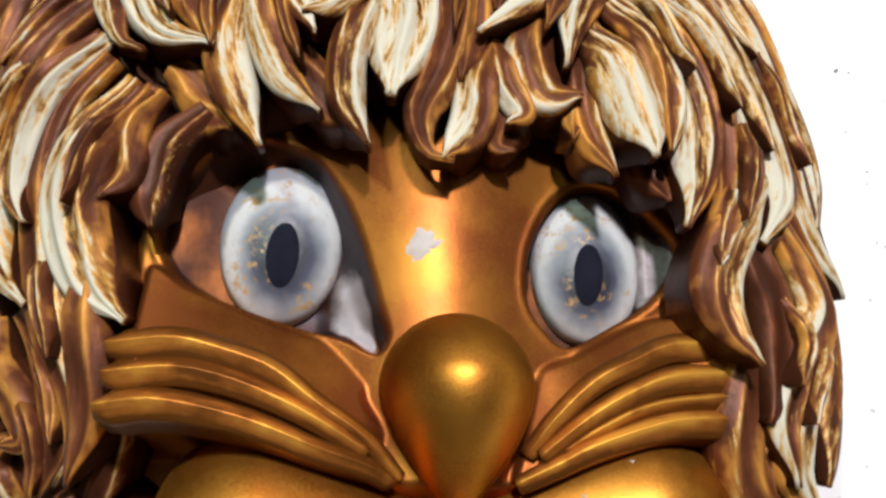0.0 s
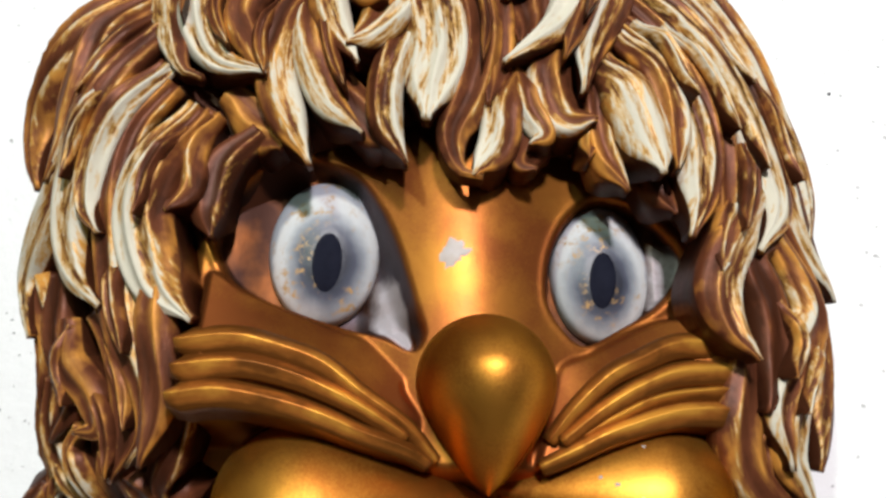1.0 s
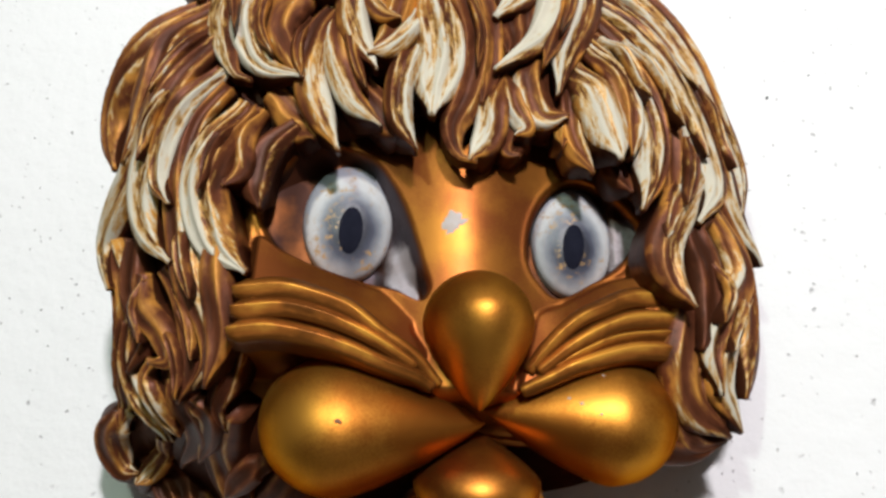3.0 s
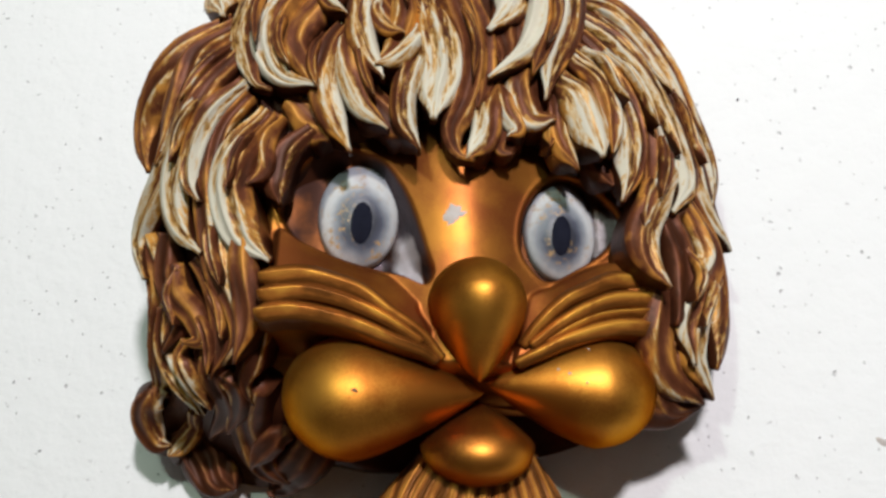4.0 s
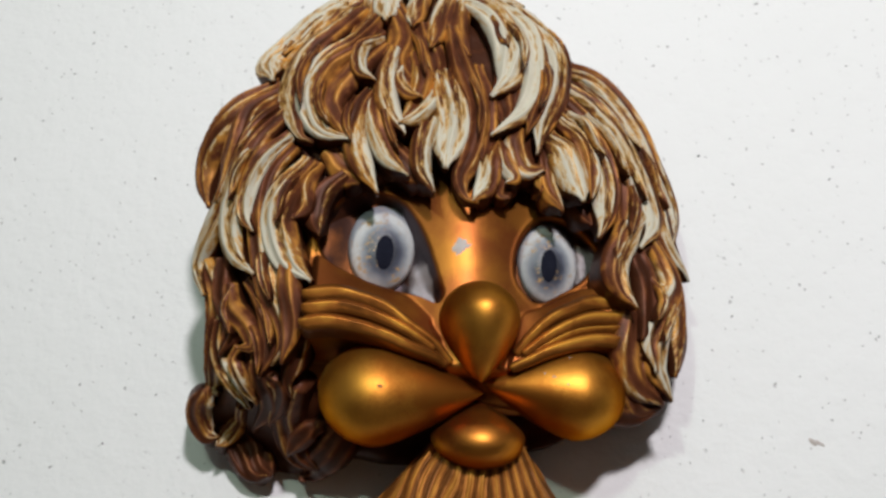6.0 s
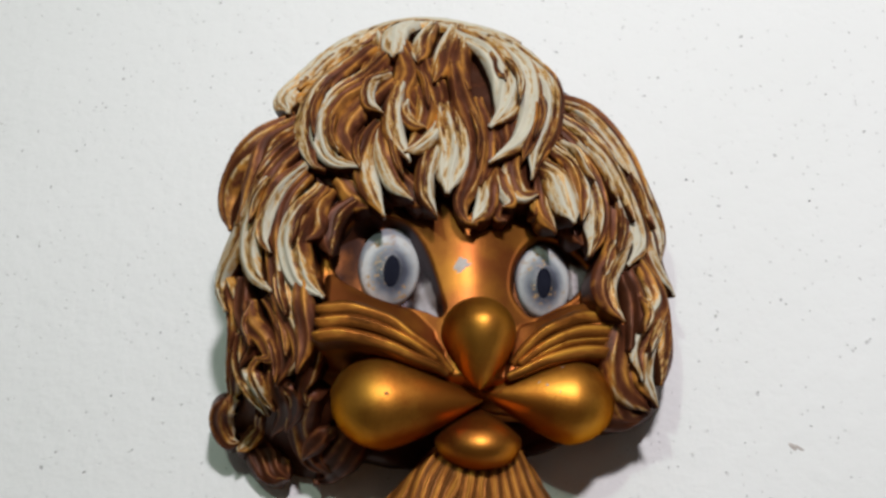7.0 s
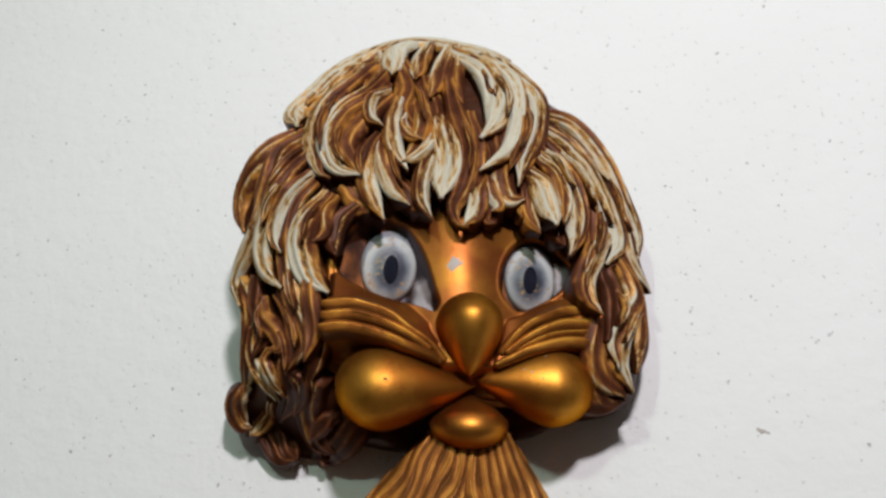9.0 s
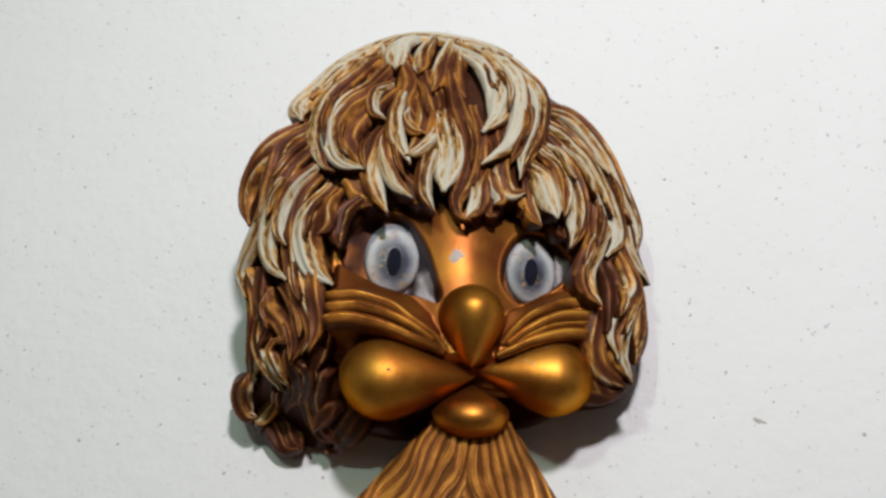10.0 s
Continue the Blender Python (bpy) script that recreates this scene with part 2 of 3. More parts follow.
def out_of_dome(x, z):
    e = 0.004
    gx = (dome(x + e, z) - dome(x - e, z)) / (2 * e)
    gz = (dome(x, z + e) - dome(x, z - e)) / (2 * e)
    n = Vector((-gx, -1.0, -gz))
    s = math.hypot(gx, gz)
    if s > 1.2:
        n = Vector((-gx * 1.2 / s, -1.0, -gz * 1.2 / s))
    return n.normalized()


def glide(points, n):
    """n + 1 points along a smooth curve through the given ones, evenly spaced."""
    p = [Vector(q) for q in points]
    p = [2 * p[0] - p[1]] + p + [2 * p[-1] - p[-2]]
    fine = []
    for i in range(1, len(p) - 2):
        for k in range(24):
            t = k / 24
            a, b, c, d = p[i - 1:i + 3]
            fine.append(0.5 * (2 * b + (c - a) * t + (2 * a - 5 * b + 4 * c - d) * t * t + (3 * b - a - 3 * c + d) * t ** 3))
    fine.append(p[-2])
    run = [0.0]
    for a, b in zip(fine, fine[1:]):
        run.append(run[-1] + (b - a).length)
    out = []
    k = 0
    for i in range(n + 1):
        s = run[-1] * i / n
        while k < len(run) - 2 and run[k + 1] < s:
            k += 1
        f = (s - run[k]) / max(1e-9, run[k + 1] - run[k])
        out.append(fine[k].lerp(fine[k + 1], f))
    return out, run[-1]


def ribbon(name, path, length, ups, half, high, ridges, drop, mat, parent, label="", brushed=(0, 0), side=0, groove=0.25, seed=0.0, mid=False, sombre=0.0, peak=0.0):
    """A carved strand: a gouged upper face along a path and steep flanks down into the ground."""
    n = len(path) - 1
    across = 26
    verts, flow, crest, brush, lip, faces = [], [], [], [], [], []
    for i, c in enumerate(path):
        t = i / n
        along = (path[min(n, i + 1)] - path[max(0, i - 1)]).normalized()
        up = ups[i]
        wide = along.cross(up).normalized()
        up = wide.cross(along).normalized()
        w, h = half(t), high(t)
        row = len(verts)
        for j in range(across + 1):
            a = -1 + 2 * j / across
            g = (1 - abs(math.cos(ridges * math.pi * 0.5 * (a + 0.20 * a * a * math.sin(seed) + 0.30 * math.sin(3 * t + seed) + 0.10 * math.sin(9 * t + 3 * seed) + seed)))) ** 0.9
            bow = max(0.0, 1 - abs(a)) ** peak if peak else max(0.0, 1 - abs(a) ** 3.2) ** 0.6
            y = h * (bow * (1 - groove) + groove * g * bow)
            verts.append(c + wide * (a * w) + up * (y - h))
            flow.append((t * length * 20 + seed * 7, a * w * 130 + seed * 31, seed * 5))
            lip.append(1.1 - 1.9 * abs(a) if mid else step(0.45, 0.9, abs(a)) * (1 - sombre) - 0.45 * sombre)
            crest.append(g * bow)
            brush.append(brushed[0] + (brushed[1] - brushed[0]) * step(0.05, 0.75, t) + 0.60 * side * a)
        # flanks get a darker tone: the shade between locks, painted on
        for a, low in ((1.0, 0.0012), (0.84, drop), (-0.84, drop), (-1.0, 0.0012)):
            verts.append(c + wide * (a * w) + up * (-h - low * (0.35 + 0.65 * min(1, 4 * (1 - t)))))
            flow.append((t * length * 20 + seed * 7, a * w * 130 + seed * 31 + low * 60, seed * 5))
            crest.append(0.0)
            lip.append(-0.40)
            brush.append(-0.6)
        m = across + 5
        if i:
            for j in range(m):
                k = (j + 1) % m
                faces.append((row - m + j, row - m + k, row + k, row + j))
    m = across + 5
    faces.append(tuple(range(m)))
    faces.append(tuple(range(n * m, n * m + m)))
    return part(name, verts, faces, mat, parent, label, {"crest": crest, "brushed": brush, "lip": lip}, {"flow": flow})


def lock(name, points, width, lift, brushed_root, brushed_tip, side):
    """A lock of the mane; points across and up in millimetres, from root to tip."""
    seed = random.random() * 6
    flat, length = glide([(x / 1000, 0, z / 1000) for x, z in points], 40)
    path, ups = [], []
    for i, p in enumerate(flat):
        t = i / 40
        rise = lift / 1000 * (0.45 + 0.55 * step(0.0, 0.35, t)) + 0.003 * step(0.7, 1.0, t)
        back = sink(p.x, p.z)
        path.append(Vector((p.x, back - dome(p.x, p.z) - rise, p.z + 0.22 * back)))
        ups.append(out_of_dome(p.x, p.z))
    w = width / 2000 * 1.12

    def half(t):
        body = 0.62 + 0.38 * step(0.0, 0.4, t)
        return w * body * max(0.14, 1 - step(0.56, 1.07, t) ** 1.7)

    def high(t):
        return min(0.011, 0.30 * width / 1000 + 0.003) * (0.6 + 0.4 * math.sin(math.pi * min(1, t * 1.1))) * max(0.25, 1 - step(0.75, 1.05, t))

    # locks without cream: unbrushed brown, darkened further as painted shade
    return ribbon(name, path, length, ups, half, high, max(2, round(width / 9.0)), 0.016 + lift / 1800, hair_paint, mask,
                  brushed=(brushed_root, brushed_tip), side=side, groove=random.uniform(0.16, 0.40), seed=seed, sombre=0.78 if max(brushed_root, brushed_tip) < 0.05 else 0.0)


def mane_ground():
    """The solid mass behind the locks, from the face's surround back to the wall."""
    rim = [(-52, 262), (-2, 252), (45, 224), (66, 186), (108, 160), (140, 98), (153, 56), (156, -3), (153, -50), (141, -122),
           (84, -137), (45, -152), (-40, -162), (-105, -162), (-146, -176), (-206, -160), (-224, -132), (-208, -88), (-228, -11),
           (-230, 74), (-188, 160), (-120, 240)]
    c = Vector((-0.04, 0.03))
    pts = sorted(((math.atan2(z / 1000 - c.y, x / 1000 - c.x), x / 1000, z / 1000) for x, z in rim))
    loop, _ = glide([(x, 0, z) for _, x, z in pts] + [(pts[0][1], 0, pts[0][2])], 160)
    loop = loop[:-1]
    n, rings = len(loop), 34
    verts, faces = [], []
    for k in range(rings + 1):
        f = k / rings
        for p in loop:
            x, z = c.x + (p.x - c.x) * f * 0.97, c.y + (p.z - c.y) * f * 0.97
            q = math.hypot((x + 0.028) / 0.135, (z + 0.055) / 0.115)
            d = dome(x, z) - 0.014 - 0.041 * (1 - step(0.75, 1.1, q))
            d += 0.0025 * noise.noise(Vector((x, z, 0)) * 60)
            d = max(d - 0.012 * step(0.9, 1.0, f), 0.012) - sink(x, z)
            verts.append((x, -d, z + 0.22 * sink(x, z)))
    for p in loop:
        x, z = c.x + (p.x - c.x) * 0.955, c.y + (p.z - c.y) * 0.955
        verts.append((x, wall_depth(x) - 0.001, z + 0.22 * sink(x, z)))
    for k in range(rings + 1):
        for i in range(n):
            j = (i + 1) % n
            a, b = k * n, (k + 1) * n
            faces.append((a + i, a + j, b + j, b + i))
    flow = [(v[0] * 60, v[2] * 120, 0) for v in verts]
    # the low lip puts the shade behind the locks into the brown
    return part("mane_ground", verts, faces, hair_paint, mask, "brown ground between the locks with painted shade",
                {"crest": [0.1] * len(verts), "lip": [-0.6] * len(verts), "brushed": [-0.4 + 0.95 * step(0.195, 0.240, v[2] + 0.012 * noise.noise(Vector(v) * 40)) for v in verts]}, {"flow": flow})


def outline(points):
    """A closed smooth loop through points across and up in millimetres, as an array in metres."""
    p = [Vector((x / 1000, 0, z / 1000)) for x, z in points]
    loop = []
    for i in range(len(p)):
        a, b, c, d = p[i - 1], p[i], p[(i + 1) % len(p)], p[(i + 2) % len(p)]
        for k in range(8):
            t = k / 8
            q = 0.5 * (2 * b + (c - a) * t + (2 * a - 5 * b + 4 * c - d) * t * t + (3 * b - a - 3 * c + d) * t ** 3)
            loop.append((q.x, q.z))
    return np.array(loop)


def inside(x, z, loop):
    """Distance from a loop, positive within it."""
    best = np.full(x.shape, 1e9)
    odd = np.zeros(x.shape, bool)
    for (ax, az), (bx, bz) in zip(loop, np.roll(loop, -1, 0)):
        ex, ez = bx - ax, bz - az
        t = np.clip(((x - ax) * ex + (z - az) * ez) / max(1e-12, ex * ex + ez * ez), 0, 1)
        best = np.minimum(best, (x - ax - t * ex) ** 2 + (z - az - t * ez) ** 2)
        if az != bz:
            odd ^= ((az > z) != (bz > z)) & (x < ax + (z - az) * ex / ez)
    return np.where(odd, 1, -1) * np.sqrt(best)


def ease(a, b, x):
    t = np.clip((x - a) / (b - a), 0, 1)
    return t * t * (3 - 2 * t)


LEFT_SOCKET = outline([(-140, 1), (-137, 14), (-127, 25), (-117, 35), (-104, 41), (-89, 39), (-75, 31), (-65, 18), (-56, -1), (-50, -20),
                       (-45, -38), (-43, -50), (-48, -57), (-60, -51), (-75, -46), (-90, -41), (-104, -36), (-119, -30), (-131, -22), (-138, -10)])
RIGHT_SOCKET = outline([(11, -31), (12, -12), (18, 4), (26, 16), (36, 23), (50, 23), (65, 15), (79, -1), (78, -14), (67, -29), (51, -39),
                        (30, -50), (18, -43)])
LEFT_PAD = outline([(-164, -38), (-140, -20), (-119, -31), (-90, -42), (-60, -52), (-49, -58), (-48, -64), (-51, -74), (-40, -92), (-37, -104),
                    (-62, -101), (-90, -92), (-122, -86), (-160, -84)])
RIGHT_PAD = outline([(104, -38), (84, -36), (66, -36), (50, -42), (30, -53), (16, -60), (10, -76), (6, -92), (4, -106), (22, -101),
                     (42, -92), (66, -86), (100, -84)])


def relief(x, z):
    """The face's distance out from the mask's plane, with how deep in a socket a place lies and how pale it is."""
    left, right = inside(x, z, LEFT_SOCKET), inside(x, z, RIGHT_SOCKET)
    d = 0.095 + 0.020 * np.exp(-((x + 0.024) / 0.040) ** 2) - 1.6 * np.maximum(z + 0.004, 0) ** 2
    d = d - 0.012 * ease(0.03, 0.08, z) - 0.040 * ease(-0.104, -0.122, z)
    d = d - 0.034 * ease(-0.142, -0.158, x) * ease(0.010, -0.015, z) - 0.03 * ease(-0.100, -0.125, x) * ease(-0.082, -0.094, z)
    d = d - 0.030 * ease(0.160, 0.174, abs(x + 0.005)) - 0.10 * np.maximum(x - 0.03, 0) ** 1.3
    lid = np.interp(x, (-0.150, -0.139, -0.104, -0.075, -0.049), (-0.006, -0.015, -0.036, -0.046, -0.057))
    fold = np.interp(x, (-0.145, -0.122, -0.103, -0.086, -0.069, -0.051, -0.039), (-0.057, -0.056, -0.060, -0.066, -0.078, -0.090, -0.102))
    rise = np.clip((lid - z) / (lid - fold), 0, 1)
    pad = (0.100 + 0.020 * rise + 0.004 * ease(-0.08, -0.12, x)) - 0.040 * ease(-0.135, -0.149, x) - 0.010 * ease(-0.056, -0.040, x) * ease(-0.08, -0.095, z)
    lid = np.interp(x, (0.018, 0.030, 0.051, 0.067, 0.085), (-0.043, -0.050, -0.039, -0.029, -0.014))
    fold = np.interp(x, (0.010, 0.019, 0.034, 0.049, 0.068, 0.090), (-0.092, -0.081, -0.067, -0.059, -0.051, -0.049))
    other = 0.098 + 0.014 * np.clip((lid - z) / np.maximum(0.004, lid - fold), 0, 1)
    k = ease(-0.001, 0.003, inside(x, z, LEFT_PAD))
    d = d * (1 - k) + np.maximum(d, pad) * k
    k = ease(-0.001, 0.003, inside(x, z, RIGHT_PAD))
    d = d * (1 - k) + np.maximum(d, other) * k
    # a thin rolled lip round each socket
    d = d + 0.0009 * np.exp(-((left + 0.0016) / 0.0017) ** 2) * ease(-0.085, -0.105, x) + 0.0006 * np.exp(-((right + 0.0015) / 0.0014) ** 2)
    # steep lower lids, a broad bevel under the brow beside the nose
    slope = 0.003 + 0.009 * ease(-0.078, -0.062, x) * ease(-0.052, -0.035, z) + 0.004 * ease(0.0, 0.02, z)
    floor = 0.079 + 0.009 * ease(-0.074, -0.056, x) * ease(-0.005, -0.03, z) + 0.004 * ease(-0.11, -0.135, x)
    k = ease(0.0, 1.0, left / slope)
    d = d * (1 - k) + floor * k
    slope = 0.0035 + 0.0025 * ease(0.02, 0.012, x)
    floor = 0.079 + 0.011 * ease(0.052, 0.066, x)
    k = ease(0.0, 1.0, right / slope)
    d = d * (1 - k) + floor * k
    socket_shade = np.maximum(ease(0.0005, 0.003, left), ease(0.0005, 0.0025, right))
    pale = ease(-0.074, -0.060, x) * ease(-0.008, -0.026, z) * ease(0.003, 0.007, left) * 0.8
    pale = pale + 0.62 * ease(0.056, 0.064, x) * ease(0.010, -0.004, z) * ease(0.001, 0.003, right)
    bevel = ease(0.001, 0.003, left) * ease(0.016, 0.011, left) * ease(-0.090, -0.075, x) * ease(-0.045, -0.03, z)
    return d, socket_shade, pale, bevel


def face_depth(x, z):
    return float(relief(np.array([x]), np.array([z]))[0][0])


def face():
    nx, nz = 280, 224
    gx, gz = np.meshgrid(np.linspace(-0.178, 0.110, nx + 1), np.linspace(-0.125, 0.085, nz + 1))
    d, socket_shade, pale, bevel = relief(gx, gz)
    d[0, :] = d[-1, :] = d[:, 0] = d[:, -1] = 0.02
    verts = np.stack([gx, -d, gz], -1).reshape(-1, 3).tolist()
    faces = []
    for k in range(nz):
        for i in range(nx):
            a = k * (nx + 1) + i
            faces.append((a, a + 1, a + nx + 2, a + nx + 1))
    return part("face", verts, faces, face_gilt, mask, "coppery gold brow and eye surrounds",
                {"pale": pale.ravel(), "socket_shade": socket_shade.ravel(), "bevel": bevel.ravel()})


def blob(name, centre, sizes, towards, tip, tip_depth, mat, parent, label="", sag=0.0, power=1.7):
    """A swelling drawn out to a point in one direction of the face's plane."""
    cx, d, cz = centre
    hx, hy, hz = sizes
    dx, dz = towards
    rings, segs = 40, 56
    verts, faces = [], []
    for k in range(rings + 1):
        t = -math.cos(math.pi * k / rings)
        r = math.sqrt(max(0.0, 1 - t * t))
        if t > 0 and tip:
            r = (1 - t ** power) ** 0.92
        for i in range(segs):
            a = 2 * math.pi * i / segs
            p, y = r * math.cos(a), r * math.sin(a)
            u = t * (tip if t > 0 and tip else (hx * abs(dx) + hz * abs(dz)))
            s = p * (hz * abs(dx) + hx * abs(dz))
            x, z = cx + u * dx - s * dz, cz + u * dz + s * dx
            lean = (tip_depth - d) * max(0.0, t) ** 1.2 if tip else 0.0
            verts.append((x, -d - lean - sag * (cz - z) + y * hy, z))
    for k in range(rings):
        for i in range(segs):
            j = (i + 1) % segs
            faces.append((k * segs + i, k * segs + j, (k + 1) * segs + j, (k + 1) * segs + i))
    return part(name, verts, faces, mat, parent, label)


def eye(x, z, hx, hz, d, px, pz, tilt):
    """A recessed painted eyeball with a dark slit pupil set a little back."""
    rings, segs = 30, 56
    verts, faces, reach = [], [], []
    for k in range(rings + 1):
        f = k / rings
        for i in range(segs):
            a = 2 * math.pi * i / segs
            u, v = f * math.cos(a), f * math.sin(a)
            y = d + 0.014 * math.sqrt(max(0.0, 1 - f * f)) - 0.014
            verts.append((x + u * hx, -y, z + v * hz))
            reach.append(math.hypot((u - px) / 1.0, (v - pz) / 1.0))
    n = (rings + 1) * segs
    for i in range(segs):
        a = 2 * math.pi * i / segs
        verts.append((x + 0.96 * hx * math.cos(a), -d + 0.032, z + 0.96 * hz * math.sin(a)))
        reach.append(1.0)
    for k in range(rings + 1):
        for i in range(segs):
            j = (i + 1) % segs
            faces.append((k * segs + i, k * segs + j, (k + 1) * segs + j, (k + 1) * segs + i))
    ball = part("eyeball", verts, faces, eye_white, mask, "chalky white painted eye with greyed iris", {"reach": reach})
    verts, faces = [], []
    c, s = math.cos(tilt), math.sin(tilt)
    for k in range(9):
        f = k / 8
        for i in range(40):
            a = 2 * math.pi * i / 40
            u, v = 0.29 * f * math.cos(a), 0.43 * f * math.sin(a)
            u, v = px + u * c - v * s, pz + u * s + v * c
            r = min(1.0, math.hypot(u, v))
            y = d + 0.014 * math.sqrt(1 - r * r) - 0.014
            verts.append((x + u * hx, -y - 0.0009 * (1 - f ** 4) + 0.0003, z + v * hz))
    for k in range(8):
        for i in range(40):
            j = (i + 1) % 40
            faces.append((k * 40 + i, k * 40 + j, k * 40 + 40 + j, k * 40 + 40 + i))
    part("pupil", verts, faces, pupil_paint, ball, "blue-black slit pupil")
    return ball


def whisker(points, width=14):
    path, length = glide([(x / 1000, -d / 1000, z / 1000) for x, d, z in points], 40)
    ups = [Vector((0, -1, 0.25)).normalized()] * 41
    w = width / 2000
    return ribbon("whisker_ridge", path, length, ups, lambda t: w * (1.0 - 0.5 * t) * (0.55 + 0.45 * step(0, 0.06, t)),
                  lambda t: 0.0050 * (1 - 0.45 * t), 1, 0.014, whisker_paint, mask, groove=0.0, mid=True, peak=0.85, seed=random.random() * 6, brushed=(-0.3, -0.3))


mane_ground()
face()
eye(-0.0890, -0.0045, 0.0258, 0.0355, 0.096, 0.07, -0.24, radians(-7))
eye(0.0415, -0.0105, 0.0238, 0.0345, 0.096, -0.08, -0.20, radians(-7))
blob("nose", (-0.0175, 0.110, -0.070), (0.0295, 0.046, 0.031), (0, -1), 0.0475, 0.098, gold, mask, "smooth egg-shaped gold nose", 0.40, 1.7)
cheek_a = blob("cheek", (-0.088, 0.086, -0.120), (0.043, 0.044, 0.040), (1, 0), 0.076, 0.098, gold, mask, "round swollen gold cheek", 0.20, 1.3)
cheek_b = blob("cheek", (0.056, 0.082, -0.113), (0.040, 0.042, 0.037), (-1, 0), 0.069, 0.096, gold, mask, "round swollen gold cheek", 0.20, 1.3)
blob("chin", (-0.0145, 0.080, -0.148), (0.034, 0.036, 0.026), (0, 1), 0.027, 0.098, bronze, mask, "small pointed gold lower lip", 0.60, 1.25)

# whisker ridges
whisker([(-146, 125, -58), (-122, 128, -56), (-103, 128, -60), (-86, 127, -66), (-69, 125, -78), (-51, 122, -90), (-38, 117, -104)])
whisker([(-146, 127, -69), (-121, 130, -67), (-103, 130, -70), (-86, 129, -76), (-69, 127, -84), (-50, 122, -95)])
whisker([(-147, 129, -81), (-126, 132, -79), (-102, 132, -83), (-85, 131, -88), (-69, 128, -94), (-50, 124, -100), (-40, 118, -105)])
whisker([(95, 112, -50), (68, 117, -51), (49, 120, -59), (34, 121, -67), (19, 119, -81), (8, 115, -95)])
whisker([(93, 114, -61), (66, 119, -64), (48, 121, -71), (31, 121, -81), (13, 118, -95)])
whisker([(92, 114, -70), (58, 119, -75), (37, 120, -84), (22, 118, -93)], 9)
whisker([(92, 114, -79), (65, 119, -81), (36, 121, -90), (19, 119, -98), (4, 116, -105)])

# locks of the mane
lock("crown_lock", [(-136, 221), (-95, 247), (-54, 254), (-14, 240), (23, 213)], 22, 1, 0.85, 0.95, 0)
lock("crown_lock", [(-180, 145), (-169, 183), (-148, 209), (-118, 231), (-89, 246)], 22, 1, 1.0, 0.85, 0)
lock("crown_lock", [(-3, 230), (27, 201), (44, 170), (51, 145)], 20, 3, 0.85, 0.7, 0)
lock("crown_lock", [(-10, 210), (-1, 187), (5, 158)], 13, 9, 0.6, 0.4, 0)
lock("crown_lock", [(-152, 206), (-173, 174), (-188, 150), (-181, 123)], 25, 5, 0.85, 0.9, 0)
lock("crown_lock", [(-101, 241), (-132, 224), (-161, 189), (-176, 155)], 26, 2, 0.9, 0.6, 0)
lock("crown_lock", [(-73, 246), (-92, 229), (-94, 186)], 22, 6, 1.3, 1.1, 0)
lock("crown_lock", [(-56, 245), (-67, 214), (-72, 179)], 17, 5, 0.85, 0.5, 1)
lock("crown_lock", [(-36, 241), (-44, 205), (-57, 156)], 20, 5, 0.85, 0.1, 1)
lock("crown_lock", [(-30, 240), (-36, 182), (-26, 150)], 22, 4, 0.85, 0.0, 0)
lock("crown_lock", [(-106, 237), (-104, 200), (-121, 169)], 23, 2, 0.8, 0.0, 0)
lock("crown_lock", [(-86, 214), (-79, 173), (-84, 145), (-73, 122), (-63, 109)], 25, 5, 0.1, 0.0, 0)
lock("crown_lock", [(-63, 189), (-57, 153), (-51, 123)], 24, 4, 0.0, 0.3, 0)
lock("crown_lock", [(-99, 183), (-117, 150), (-135, 130)], 22, 3, 0.0, 0.0, 0)
lock("fringe_lock", [(-112, 208), (-140, 178), (-159, 151), (-165, 109), (-157, 72), (-146, 64)], 21, 8, 0.2, 0.5, 1)
lock("fringe_lock", [(-100, 195), (-120, 162), (-140, 141), (-151, 107), (-141, 75), (-117, 65)], 23, 12, 0.1, 0.9, 1)
lock("fringe_lock", [(-93, 164), (-119, 133), (-133, 107), (-128, 85), (-121, 68)], 20, 8, 0, 0.1, 0)
lock("fringe_lock", [(-96, 170), (-113, 154), (-114, 132), (-101, 117)], 12, 14, 0.6, 0.8, -1)
lock("fringe_lock", [(-97, 124), (-110, 101), (-115, 71), (-107, 44), (-96, 20)], 18, 12, 0.0, 0.7, -1)
lock("fringe_lock", [(-101, 117), (-100, 82), (-90, 54), (-73, 34)], 15, 13, 0.2, 0.8, 1)
lock("fringe_lock", [(-87, 158), (-93, 124), (-90, 96), (-77, 68)], 17, 16, 0.5, 0.9, -1)
lock("fringe_lock", [(-68, 155), (-64, 125), (-69, 99), (-79, 84)], 17, 11, 0.0, 0.2, 1)
lock("fringe_lock", [(-81, 138), (-83, 122), (-76, 109), (-64, 101)], 10, 15, 0.7, 0.3, -1)
lock("fringe_lock", [(-54, 114), (-60, 95), (-70, 83), (-82, 76)], 11, 18, 0.9, 0.8, 0)
lock("fringe_lock", [(-87, 75), (-80, 58), (-68, 43), (-62, 29)], 20, 5, 0.0, 0.0, 0)
lock("fringe_lock", [(-49, 103), (-57, 87), (-64, 64), (-63, 40), (-54, 19)], 15, 15, 0.7, 0.7, -1)
lock("fringe_lock", [(-47, 135), (-43, 106), (-40, 79), (-44, 55), (-46, 40)], 29, 16, 0.55, 1.15, 0)
lock("fringe_lock", [(-40, 183), (-32, 137), (-21, 96), (-25, 60), (-34, 36), (-31, 18), (-21, 14)], 21, 13, 0.1, 0.1, 0)
